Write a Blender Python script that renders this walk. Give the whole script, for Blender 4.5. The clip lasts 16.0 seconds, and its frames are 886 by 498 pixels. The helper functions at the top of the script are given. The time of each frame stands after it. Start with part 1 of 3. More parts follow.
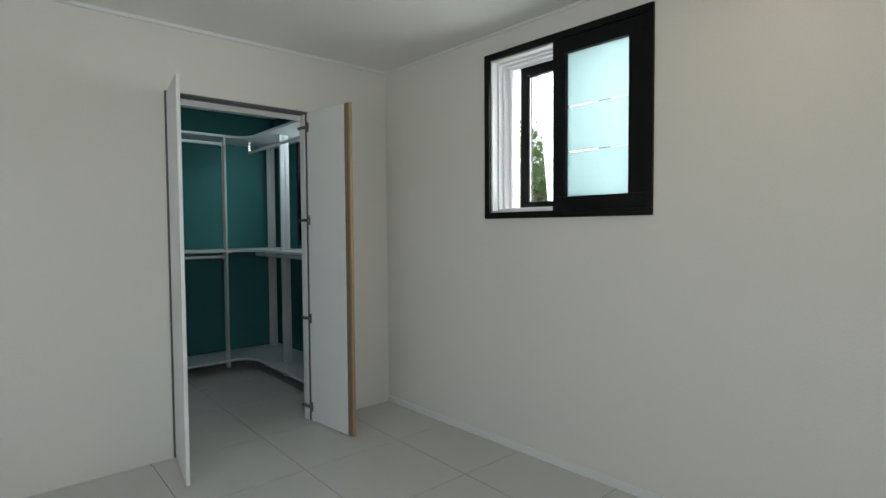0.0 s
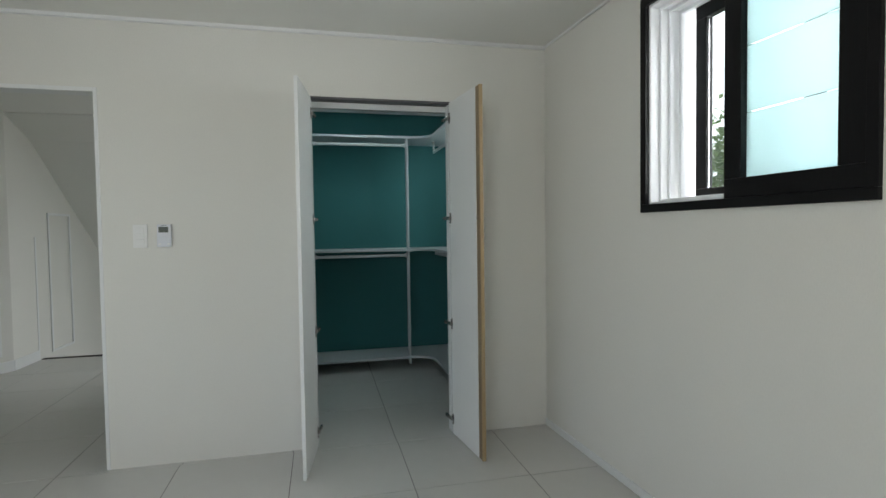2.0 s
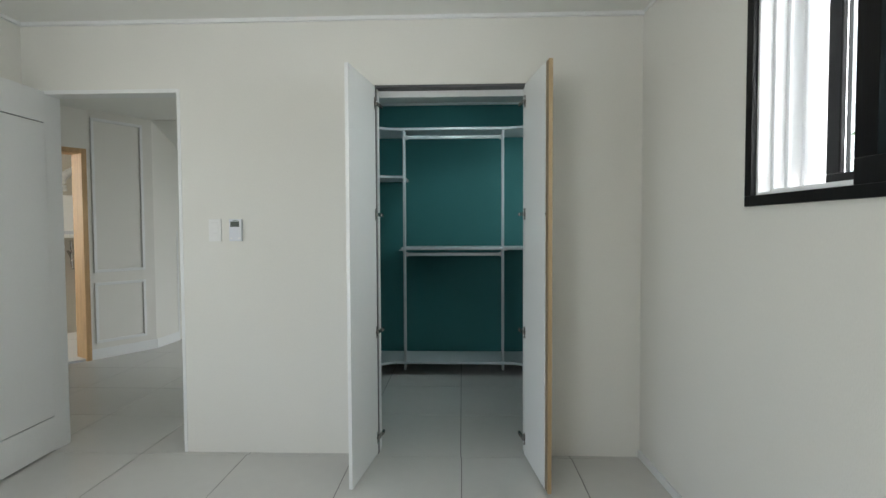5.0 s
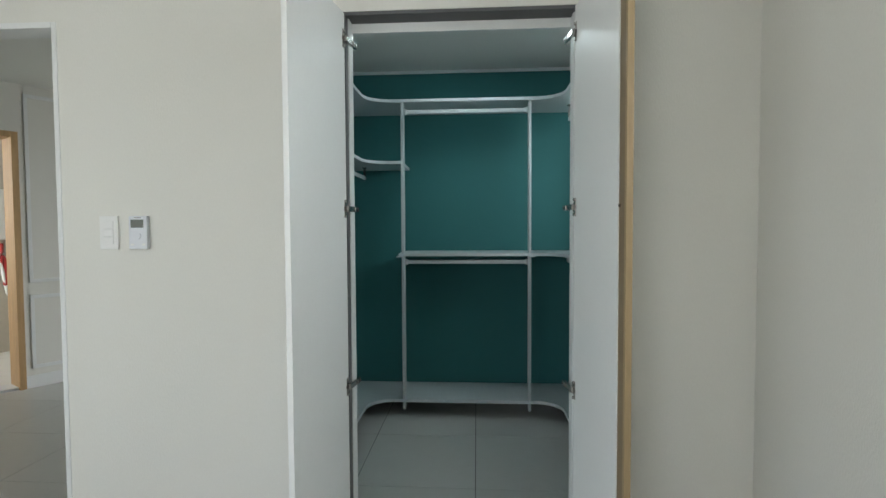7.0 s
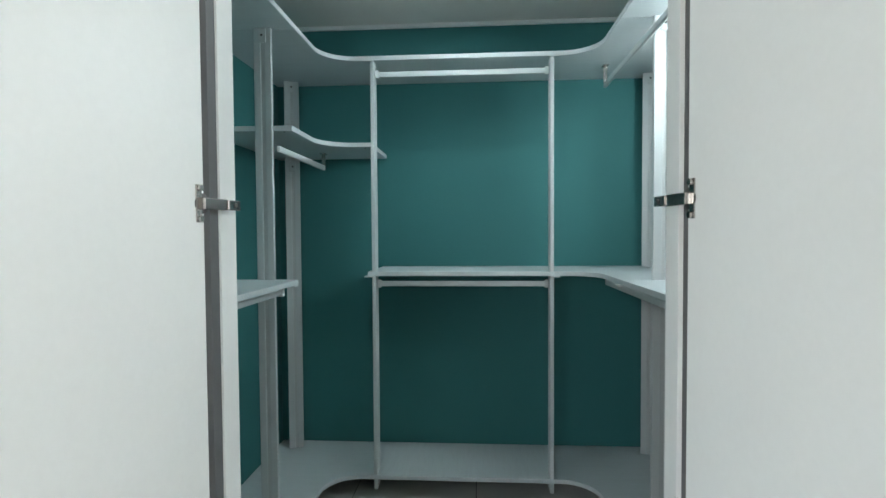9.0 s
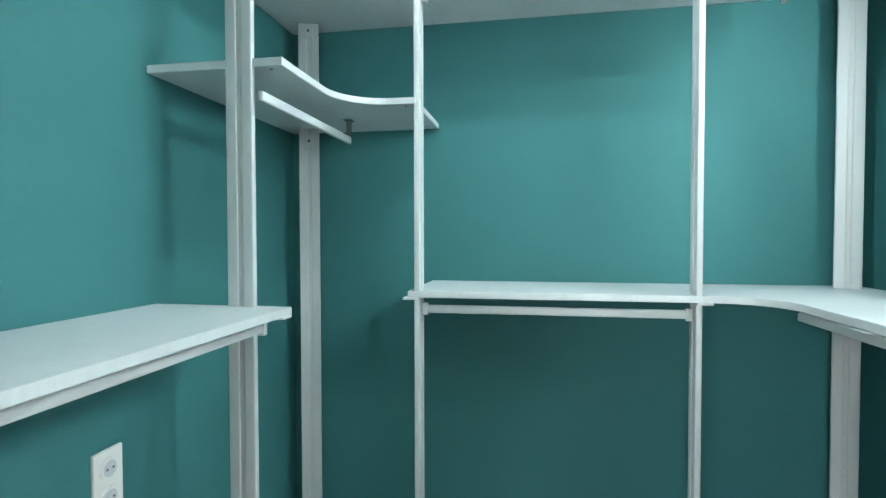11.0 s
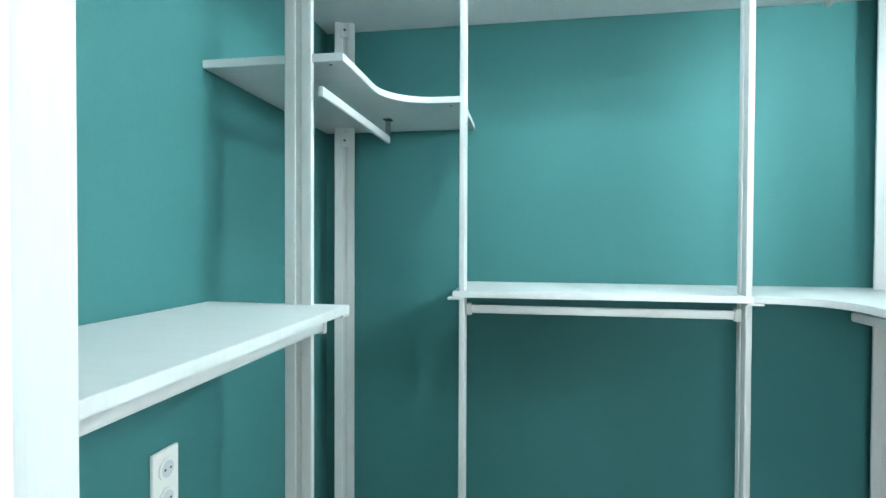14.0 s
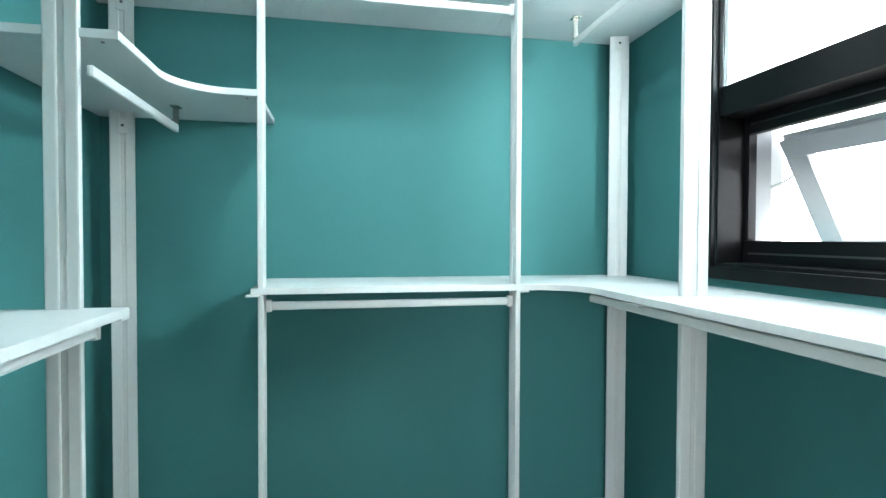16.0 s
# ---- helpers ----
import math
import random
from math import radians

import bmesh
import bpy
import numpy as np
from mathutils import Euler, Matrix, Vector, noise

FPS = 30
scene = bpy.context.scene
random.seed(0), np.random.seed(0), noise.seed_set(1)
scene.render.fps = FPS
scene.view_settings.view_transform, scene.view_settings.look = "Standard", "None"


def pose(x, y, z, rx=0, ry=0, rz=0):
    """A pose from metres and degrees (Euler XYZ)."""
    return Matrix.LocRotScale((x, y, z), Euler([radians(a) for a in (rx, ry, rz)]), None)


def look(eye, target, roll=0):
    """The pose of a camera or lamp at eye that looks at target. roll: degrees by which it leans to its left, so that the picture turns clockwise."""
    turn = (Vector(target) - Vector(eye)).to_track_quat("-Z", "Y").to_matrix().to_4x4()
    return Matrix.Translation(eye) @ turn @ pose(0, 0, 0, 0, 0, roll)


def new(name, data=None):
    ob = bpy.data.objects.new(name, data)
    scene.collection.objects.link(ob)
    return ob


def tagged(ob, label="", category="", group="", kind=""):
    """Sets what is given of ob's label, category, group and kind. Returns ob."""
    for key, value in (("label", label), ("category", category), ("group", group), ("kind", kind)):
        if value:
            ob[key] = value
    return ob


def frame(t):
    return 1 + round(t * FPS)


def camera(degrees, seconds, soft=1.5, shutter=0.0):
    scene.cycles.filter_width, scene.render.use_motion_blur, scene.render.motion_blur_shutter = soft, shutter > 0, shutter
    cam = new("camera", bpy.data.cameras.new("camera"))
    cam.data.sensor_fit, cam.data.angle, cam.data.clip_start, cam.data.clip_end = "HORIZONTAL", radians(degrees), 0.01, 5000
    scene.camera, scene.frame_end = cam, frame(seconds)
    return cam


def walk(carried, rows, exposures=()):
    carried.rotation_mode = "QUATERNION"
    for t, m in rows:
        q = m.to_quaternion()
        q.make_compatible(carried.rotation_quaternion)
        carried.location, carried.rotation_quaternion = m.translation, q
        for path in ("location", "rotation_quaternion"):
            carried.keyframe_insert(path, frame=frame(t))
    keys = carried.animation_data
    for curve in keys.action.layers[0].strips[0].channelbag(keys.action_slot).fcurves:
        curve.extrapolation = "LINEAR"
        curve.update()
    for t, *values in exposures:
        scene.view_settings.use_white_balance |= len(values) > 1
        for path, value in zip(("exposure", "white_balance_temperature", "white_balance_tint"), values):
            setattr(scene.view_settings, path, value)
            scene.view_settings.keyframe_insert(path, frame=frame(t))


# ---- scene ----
cam = camera(80.3, 16.0)
PATH = [
    (0, (-2.206, -3.188, 1.275), (-0.901, -1.674, 1.197), -0.4),
    (0.5, (-2.001, -3.191, 1.269), (-0.876, -1.539, 1.184), -0.4),
    (1, (-1.825, -3.143, 1.262), (-0.883, -1.381, 1.18), -0.6),
    (1.5, (-1.651, -3.122, 1.271), (-0.901, -1.27, 1.191), -0.6),
    (2, (-1.402, -3.118, 1.265), (-0.947, -1.171, 1.192), -0.8),
    (2.5, (-1.253, -3.059, 1.257), (-1.015, -1.075, 1.179), -0.8),
    (3, (-1.147, -3.022, 1.251), (-1.055, -1.026, 1.177), -0.7),
    (3.5, (-1.044, -3.05, 1.248), (-1.091, -1.052, 1.175), -0.5),
    (4, (-0.991, -3.066, 1.25), (-1.056, -1.069, 1.179), -0.4),
    (6.3, (-0.945, -2.283, 1.262), (-1.055, -0.288, 1.176), -0.1),
    (6.5, (-0.931, -2.177, 1.255), (-1.055, -0.183, 1.173), -0.3),
    (7, (-0.971, -1.884, 1.266), (-1.099, 0.11, 1.185), -0.3),
    (7.5, (-0.998, -1.656, 1.271), (-1.126, 0.338, 1.192), -0.3),
    (8, (-0.981, -1.373, 1.287), (-1.106, 0.622, 1.211), -0.1),
    (8.2, (-0.967, -1.274, 1.284), (-1.093, 0.721, 1.211), -0.3),
    (10.3, (-1.027, -0.305, 1.285), (-1.173, 1.689, 1.224), -0.1),
    (10.5, (-1.047, -0.224, 1.298), (-1.259, 1.764, 1.234), -0.0),
    (11, (-1.088, -0.047, 1.275), (-1.438, 1.921, 1.222), -0.1),
    (11.5, (-1.092, 0.013, 1.274), (-1.71, 1.915, 1.225), -0.1),
    (12, (-1.084, 0.023, 1.273), (-1.862, 1.865, 1.226), 0.0),
    (12.5, (-1.082, 0.024, 1.259), (-1.989, 1.806, 1.225), -0.1),
    (13, (-1.188, 0.009, 1.255), (-2.062, 1.808, 1.222), 0.1),
    (13.5, (-1.25, -0.008, 1.25), (-1.795, 1.916, 1.219), 0.2),
    (14, (-1.252, -0.065, 1.256), (-1.575, 1.908, 1.224), 0.2),
    (14.5, (-1.241, -0.111, 1.258), (-1.319, 1.887, 1.22), 0.2),
    (15, (-1.235, -0.099, 1.259), (-1.134, 1.898, 1.213), 0.2),
    (15.5, (-1.23, -0.109, 1.25), (-1.021, 1.88, 1.211), 0.2),
    (16, (-1.224, -0.128, 1.257), (-0.833, 1.833, 1.213), 0.2),
]
EXPOSURES = [(0.0, 0.05), (2.0, 0.22), (3.5, 0.40), (6.3, 0.68), (8.2, 0.88), (10.3, 2.28), (11.0, 2.45), (12.5, 2.8), (14.5, 2.85), (16.0, 2.88)]
walk(cam, [(t, look(eye, target, roll)) for t, eye, target, roll in PATH], EXPOSURES)

# ---- exposure, world, lights ----

world = bpy.data.worlds.new("sky")
scene.world = world
world.use_nodes = True
wn = world.node_tree
sky = wn.nodes.new("ShaderNodeTexSky")
sky.sky_type = 'NISHITA'
sky.sun_disc = False
sky.sun_elevation = radians(55)
sky.sun_rotation = radians(200)
wn.nodes["Background"].inputs["Strength"].default_value = 0.12
wn.links.new(sky.outputs["Color"], wn.nodes["Background"].inputs["Color"])


def lamp(name, kind, m, energy, color=(1, 1, 1), size=1.0, size_y=None):
    data = bpy.data.lights.new(name, kind)
    data.energy = energy
    data.color = color
    if kind == 'AREA':
        data.size = size
        if size_y:
            data.shape, data.size_y = 'RECTANGLE', size_y
    if kind == 'SUN':
        data.angle = size
    if kind in ('POINT', 'SPOT'):
        data.shadow_soft_size = size
    ob = new(name, data)
    ob.matrix_world = m
    return ob


lamp("sun", 'SUN', look((3, -6, 9), (0, 0, 0)), 2.2, (1.0, 0.95, 0.88), radians(0.6))
# daylight: two added openings out of view, the two side windows and the boiler room
lamp("unseen_opening_light_west", 'AREA', look((-3.66, -2.15, 1.45), (-1.0, -2.1, 1.2)), 8, (0.95, 0.985, 1.0), 1.5, 1.6)
lamp("unseen_opening_light_south", 'AREA', look((-2.50, -4.66, 1.6), (-0.9, 0, 1.1)), 19, (0.95, 0.985, 1.0), 1.3, 1.2)
lamp("window_light_side", 'AREA', look((0.55, -1.45, 1.85), (-2, -1.45, 1.5)), 12, (0.95, 0.98, 1.0), 0.9, 0.8)
lamp("window_light_closet", 'AREA', look((0.004, 0.915, 1.97), (-1.5, 1.0, 1.85)), 2.3, (0.82, 0.97, 1.0), 0.86, 0.40)
# added narrow lamp in the closet window: brightens the back wall, sharpens post shadows
lamp("added_closet_strip_light", 'AREA', look((0.085, 0.655, 1.96), (-0.65, 1.97, 1.55)), 2.0, (0.82, 0.97, 1.0), 0.18, 0.36)
lamp("window_light_utility", 'AREA', look((-6.9, 1.8, 1.6), (-5.2, 2.6, 1.0)), 60, (1.0, 0.98, 0.95), 1.0, 1.2)
# added lamp without a visible source, brightens the panelled hall wall
lamp("hall_fill", 'AREA', look((-1.75, 2.42, 1.25), (-4.2, 2.3, 1.1)), 5, (0.97, 1.0, 0.98), 0.6, 1.9)
lamp("downlight_glow", 'AREA', look((-1.07, 1.10, 2.385), (-1.07, 1.10, 0)), 2.1, (0.80, 0.96, 1.0), 0.17)


lamp("downlight_warm", 'AREA', look((-0.42, -2.55, 2.385), (-0.42, -2.55, 0)), 1.0, (1.0, 0.78, 0.52), 0.12)


# ---- materials ----
def mat(name, color, rough=0.5, metal=0.0, var=0.06, scale=3.0, grain=60.0, bump=0.05, stretch=(1, 1, 1), spec=0.5, island=0.0):
    """Painted or solid surface: two scales of colour change and fine relief."""
    m = bpy.data.materials.new(name)
    m.use_nodes = True
    nt = m.node_tree
    b = nt.nodes["Principled BSDF"]
    b.inputs["Roughness"].default_value = rough
    b.inputs["Metallic"].default_value = metal
    b.inputs["Specular IOR Level"].default_value = spec
    co = nt.nodes.new("ShaderNodeTexCoord")
    mp = nt.nodes.new("ShaderNodeMapping")
    mp.inputs["Scale"].default_value = stretch
    nt.links.new(co.outputs["Object"], mp.inputs["Vector"])
    big, fine = nt.nodes.new("ShaderNodeTexNoise"), nt.nodes.new("ShaderNodeTexNoise")
    big.inputs["Scale"].default_value = scale
    fine.inputs["Scale"].default_value = grain
    for n in (big, fine):
        n.inputs["Detail"].default_value = 4
        nt.links.new(mp.outputs["Vector"], n.inputs["Vector"])
    add = nt.nodes.new("ShaderNodeMath")
    add.operation = 'ADD'
    nt.links.new(big.outputs["Fac"], add.inputs[0])
    nt.links.new(fine.outputs["Fac"], add.inputs[1])
    last = add.outputs[0]
    if island:
        info = nt.nodes.new("ShaderNodeObjectInfo")
        mul = nt.nodes.new("ShaderNodeMath")
        mul.operation = 'MULTIPLY_ADD'
        mul.inputs[1].default_value = island
        nt.links.new(info.outputs["Random"], mul.inputs[0])
        nt.links.new(last, mul.inputs[2])
        last = mul.outputs[0]
    ramp = nt.nodes.new("ShaderNodeMapRange")
    ramp.inputs["From Min"].default_value = 0.6
    ramp.inputs["From Max"].default_value = 1.4 + island
    ramp.inputs["To Min"].default_value = 1 - var
    ramp.inputs["To Max"].default_value = 1 + var
    nt.links.new(last, ramp.inputs["Value"])
    mix = nt.nodes.new("ShaderNodeVectorMath")
    mix.operation = 'SCALE'
    mix.inputs[0].default_value = color
    nt.links.new(ramp.outputs[0], mix.inputs["Scale"])
    nt.links.new(mix.outputs[0], b.inputs["Base Color"])
    bp = nt.nodes.new("ShaderNodeBump")
    bp.inputs["Strength"].default_value = bump
    bp.inputs["Distance"].default_value = 0.004
    nt.links.new(fine.outputs["Fac"], bp.inputs["Height"])
    nt.links.new(bp.outputs["Normal"], b.inputs["Normal"])
    return m


def glow(name, color, strength):
    m = bpy.data.materials.new(name)
    m.use_nodes = True
    b = m.node_tree.nodes["Principled BSDF"]
    b.inputs["Base Color"].default_value = (*color, 1)
    b.inputs["Emission Color"].default_value = (*color, 1)
    b.inputs["Emission Strength"].default_value = strength
    return m


def glass(name, color, rough):
    m = bpy.data.materials.new(name)
    m.use_nodes = True
    b = m.node_tree.nodes["Principled BSDF"]
    b.inputs["Base Color"].default_value = (*color, 1)
    b.inputs["Roughness"].default_value = rough
    b.inputs["Transmission Weight"].default_value = 1.0
    b.inputs["IOR"].default_value = 1.45
    return m


def frosted(name, color):
    """Etched film: light scatters through it."""
    m = bpy.data.materials.new(name)
    m.use_nodes = True
    nt = m.node_tree
    b = nt.nodes["Principled BSDF"]
    b.inputs["Base Color"].default_value = (*color, 1)
    b.inputs["Roughness"].default_value = 0.35
    t = nt.nodes.new("ShaderNodeBsdfTranslucent")
    t.inputs["Color"].default_value = (*color, 1)
    mix = nt.nodes.new("ShaderNodeMixShader")
    mix.inputs[0].default_value = 0.8
    nt.links.new(b.outputs[0], mix.inputs[1])
    nt.links.new(t.outputs[0], mix.inputs[2])
    nt.links.new(mix.outputs[0], nt.nodes["Material Output"].inputs["Surface"])
    return m


WALLPAPER = mat("white_wallpaper", (0.75, 0.74, 0.69), 0.75, var=0.03, scale=1.2, grain=220, bump=0.25, stretch=(1, 1, 0.35), spec=0.25)
CEILING = mat("white_ceiling_paper", (0.78, 0.78, 0.74), 0.55, var=0.02, scale=1.0, grain=160, bump=0.12, spec=0.4)
TEAL = mat("teal_wallpaper", (0.042, 0.174, 0.176), 0.7, var=0.06, scale=1.5, grain=240, bump=0.2, spec=0.3)
PAINT = mat("white_lacquer", (0.78, 0.79, 0.78), 0.4, var=0.02, scale=2, grain=90, bump=0.03)
MELAMINE = mat("white_melamine", (0.55, 0.59, 0.60), 0.45, var=0.05, scale=6, grain=30, bump=0.06, stretch=(1, 12, 1))
MELAMINE_X = mat("white_melamine_long", (0.55, 0.59, 0.60), 0.45, var=0.05, scale=6, grain=30, bump=0.06, stretch=(12, 1, 1))
ALU = mat("white_coated_aluminium", (0.52, 0.55, 0.555), 0.35, var=0.02, scale=4, grain=80, bump=0.02)
GROOVE = mat("grey_groove", (0.50, 0.52, 0.52), 0.5, var=0.05)
CHROME = mat("polished_nickel", (0.42, 0.40, 0.38), 0.22, 1.0, var=0.1, scale=20)
SCREW = mat("dark_screw", (0.1, 0.1, 0.1), 0.4, 0.8)
FRAMEGREY = mat("grey_frame_edge", (0.11, 0.112, 0.115), 0.6, var=0.06)
BLACK = mat("black_window_film", (0.006, 0.006, 0.0065), 0.36, var=0.2, scale=4, grain=40, bump=0.06, stretch=(6, 6, 0.6), spec=0.16)
WHITE_PVC = mat("white_pvc", (0.82, 0.83, 0.84), 0.3, var=0.02)
GREY_PVC = mat("grey_aluminium", (0.55, 0.57, 0.58), 0.35, var=0.04)
# darker copy of the window grey, with the sash's shade in the colour
SASH_SHADED = mat("grey_sash_shaded", (0.30, 0.32, 0.34), 0.4, var=0.04)
UTIL = mat("beige_utility_tile", (0.50, 0.46, 0.39), 0.5, var=0.06, scale=2, grain=20)
OAK = mat("light_oak", (0.50, 0.32, 0.15), 0.5, var=0.22, scale=3, grain=25, bump=0.12, stretch=(14, 14, 0.8))
BEECH = mat("beech_edge", (0.36, 0.26, 0.14), 0.55, var=0.1, scale=3, grain=30, bump=0.08, stretch=(10, 10, 0.6))
# darker copy of the beech: the inner face's shade is in its colour
BEECH_SHADED = mat("beech_edge_shaded", (0.22, 0.16, 0.095), 0.6, var=0.15, scale=3, grain=30, bump=0.08, stretch=(10, 10, 0.6))
TILE = mat("beige_porcelain", (0.57, 0.565, 0.535), 0.28, var=0.035, scale=1.6, grain=14, bump=0.015, island=0.25)
GROUT = mat("grey_grout", (0.14, 0.135, 0.13), 0.85, var=0.1)
DARK = mat("dark_brown_edge", (0.05, 0.042, 0.036), 0.6, var=0.15)
PLASTIC = mat("white_plastic", (0.80, 0.80, 0.78), 0.35, var=0.015)
GREYPLASTIC = mat("pale_grey_plastic", (0.58, 0.60, 0.64), 0.4, var=0.02)
STATWHITE = mat("cool_white_plastic", (0.70, 0.72, 0.76), 0.4, var=0.02)
LCD = mat("dark_lcd", (0.06, 0.075, 0.06), 0.2, var=0.05)
BROWN = mat("brown_panel", (0.09, 0.06, 0.045), 0.45, var=0.15)
ORANGE = mat("orange_hose", (0.55, 0.16, 0.04), 0.5)
RED = mat("red_hose", (0.42, 0.02, 0.02), 0.45)
FOIL = mat("foil_duct", (0.6, 0.6, 0.6), 0.3, 0.9, var=0.15, scale=30)
BARK = mat("bark", (0.10, 0.075, 0.05), 0.9, var=0.3, scale=8, bump=0.5)
LEAF = mat("leaf_green", (0.22, 0.31, 0.13), 0.5, var=0.4, scale=3)
lt = LEAF.node_tree
thin = lt.nodes.new("ShaderNodeBsdfTranslucent")
thin.inputs["Color"].default_value = (0.26, 0.40, 0.12, 1)
both = lt.nodes.new("ShaderNodeMixShader")
lt.links.new(lt.nodes["Principled BSDF"].outputs[0], both.inputs[1])
lt.links.new(thin.outputs[0], both.inputs[2])
lt.links.new(both.outputs[0], lt.nodes["Material Output"].inputs["Surface"])
GROUND = mat("ground_earth", (0.24, 0.23, 0.20), 0.9, var=0.2, scale=0.5, grain=6)
CLEAR = glass("clear_glass", (0.97, 1.0, 0.99), 0.0)
FROST = frosted("frosted_film", (0.66, 0.79, 0.79))
LED = glow("led_diffuser", (0.95, 0.98, 1.0), 5.0)
LED_WARM = glow("warm_led_diffuser", (1.0, 0.80, 0.55), 5.0)
SKYBOARD = glow("bright_overcast_distance", (0.97, 0.99, 1.0), 1.25)


# ---- mesh helpers ----
def box(bm, x0, x1, y0, y1, z0, z1, bevel=0.0, m=None):
    got = bmesh.ops.create_cube(bm, size=1.0, matrix=Matrix.Translation(((x0 + x1) / 2, (y0 + y1) / 2, (z0 + z1) / 2))
                                @ Matrix.Diagonal((abs(x1 - x0), abs(y1 - y0), abs(z1 - z0), 1)))
    vs = got["verts"]
    if bevel:
        es = list({e for v in vs for e in v.link_edges})
        r = bmesh.ops.bevel(bm, geom=es, offset=bevel, segments=2, affect='EDGES', profile=0.6)
        vs = list({v for f in r["faces"] for v in f.verts} | {v for v in vs if v.is_valid})
    if m is not None:
        bmesh.ops.transform(bm, matrix=m, verts=[v for v in vs if v.is_valid])
    return vs


def B(*args, bevel=0.0):
    bm = bmesh.new()
    box(bm, *args, bevel=bevel)
    return bm


def BB(boxes, bevel=0.0):
    bm = bmesh.new()
    for b in boxes:
        box(bm, *b, bevel=bevel)
    return bm


def cyl(bm, p, q, r, seg=20, r2=None):
    p, q = Vector(p), Vector(q)
    m = Matrix.Translation((p + q) / 2) @ (q - p).to_track_quat('Z', 'Y').to_matrix().to_4x4()
    bmesh.ops.create_cone(bm, cap_ends=True, segments=seg, radius1=r, radius2=r if r2 is None else r2, depth=(q - p).length, matrix=m)
    return bm


def C(p, q, r, seg=20, r2=None):
    return cyl(bmesh.new(), p, q, r, seg, r2)


def prism(outline, z0, z1, bevel=0.0):
    """A board cut to an outline in the plan."""
    bm = bmesh.new()
    vs = [bm.verts.new((x, y, z0)) for x, y in outline]
    f = bm.faces.new(vs)
    r = bmesh.ops.extrude_face_region(bm, geom=[f])
    bmesh.ops.translate(bm, vec=(0, 0, z1 - z0), verts=[v for v in r["geom"] if isinstance(v, bmesh.types.BMVert)])
    bmesh.ops.recalc_face_normals(bm, faces=bm.faces)
    if bevel:
        es = [e for e in bm.edges if abs(e.verts[0].co.z - e.verts[1].co.z) < 1e-6]
        bmesh.ops.bevel(bm, geom=es, offset=bevel, segments=2, affect='EDGES')
    return bm


def tube(points, r, seg=10):
    """A bent pipe through points, smoothed."""
    pts = [Vector(p) for p in points]
    fine = []
    for i in range(len(pts) - 1):
        a, b, c, d = pts[max(i - 1, 0)], pts[i], pts[i + 1], pts[min(i + 2, len(pts) - 1)]
        for k in range(6):
            t = k / 6
            fine.append(0.5 * ((2 * b) + (c - a) * t + (2 * a - 5 * b + 4 * c - d) * t * t + (3 * b - a - 3 * c + d) * t ** 3))
    fine.append(pts[-1])
    bm = bmesh.new()
    rings = []
    for i, p in enumerate(fine):
        q = ((fine[min(i + 1, len(fine) - 1)] - fine[max(i - 1, 0)])).to_track_quat('Z', 'Y')
        rings.append([bm.verts.new(p + q @ Vector((r * math.cos(2 * math.pi * k / seg), r * math.sin(2 * math.pi * k / seg), 0))) for k in range(seg)])
    for a, b in zip(rings, rings[1:]):
        for k in range(seg):
            bm.faces.new((a[k], a[(k + 1) % seg], b[(k + 1) % seg], b[k]))
    bm.faces.new(rings[0][::-1])
    bm.faces.new(rings[-1])
    return bm


def mesh_of(name, bm, material, smooth=False):
    me = bpy.data.meshes.new(name)
    bm.to_mesh(me)
    bm.free()
    me.materials.append(material)
    if smooth:
        for p in me.polygons:
            p.use_smooth = True
    return me


def part(name, bm, material, parent, label="", smooth=False):
    ob = new(name, mesh_of(name, bm, material, smooth))
    if parent is not None:
        ob.parent = parent
    if label:
        tagged(ob, label)
    return ob


def thing(name, label, category, m=None, group="", kind=""):
    ob = new(name)
    if m is not None:
        ob.matrix_world = m
    return tagged(ob, label, category, group, kind)


def setting(name, bm, material, label, category, m=None):
    ob = new(name, mesh_of(name, bm, material))
    if m is not None:
        ob.matrix_world = m
    return tagged(ob, label, category, "", "structure")


# ---- plan, in metres: the wall with the closet is the plane y = 0, the bedroom lies at y < 0, the closet at y > 0 ----
CEIL = 2.405
WALL = 0.088                     # thickness of the wall with the doors
ROOM_W, ROOM_S = -3.42, -4.45   # bedroom's far walls
OPEN_L, OPEN_R, OPEN_T = -1.450, -0.612, 2.040
DOOR_L, DOOR_R, DOOR_T = -3.31, -2.525, 2.035
CL_W, CL_E, CL_N = -2.065, 0.0, 1.97
SPLAY = pose(0, 0, 0, 0, 0, 2.5)  # the bedroom's window wall leans out of square

# ---- walls ----
setting("wall_north", BB([
    (ROOM_W - 0.15, DOOR_L, 0, WALL, 0, CEIL), (DOOR_L, DOOR_R, 0, WALL, DOOR_T, CEIL), (DOOR_R, OPEN_L, 0, WALL, 0, CEIL),
    (OPEN_L, OPEN_R, 0, WALL, OPEN_T, CEIL), (OPEN_R, 0.12, 0, WALL, 0, CEIL)]), WALLPAPER,
    "white wallpapered wall with two door openings", "wall")
WY0, WY1, WZ0, WZ1 = 1.015, 1.965, 1.365, 2.25     # bedroom window opening along the splayed wall
setting("wall_east", BB([
    (0, 0.25, -WY0, -0.001, 0, CEIL), (0, 0.25, -WY1, -WY0, 0, WZ0), (0, 0.25, -WY1, -WY0, WZ1, CEIL), (0, 0.25, -4.7, -WY1, 0, CEIL)]),
    WALLPAPER, "white wallpapered wall with a high sliding window", "wall", SPLAY)
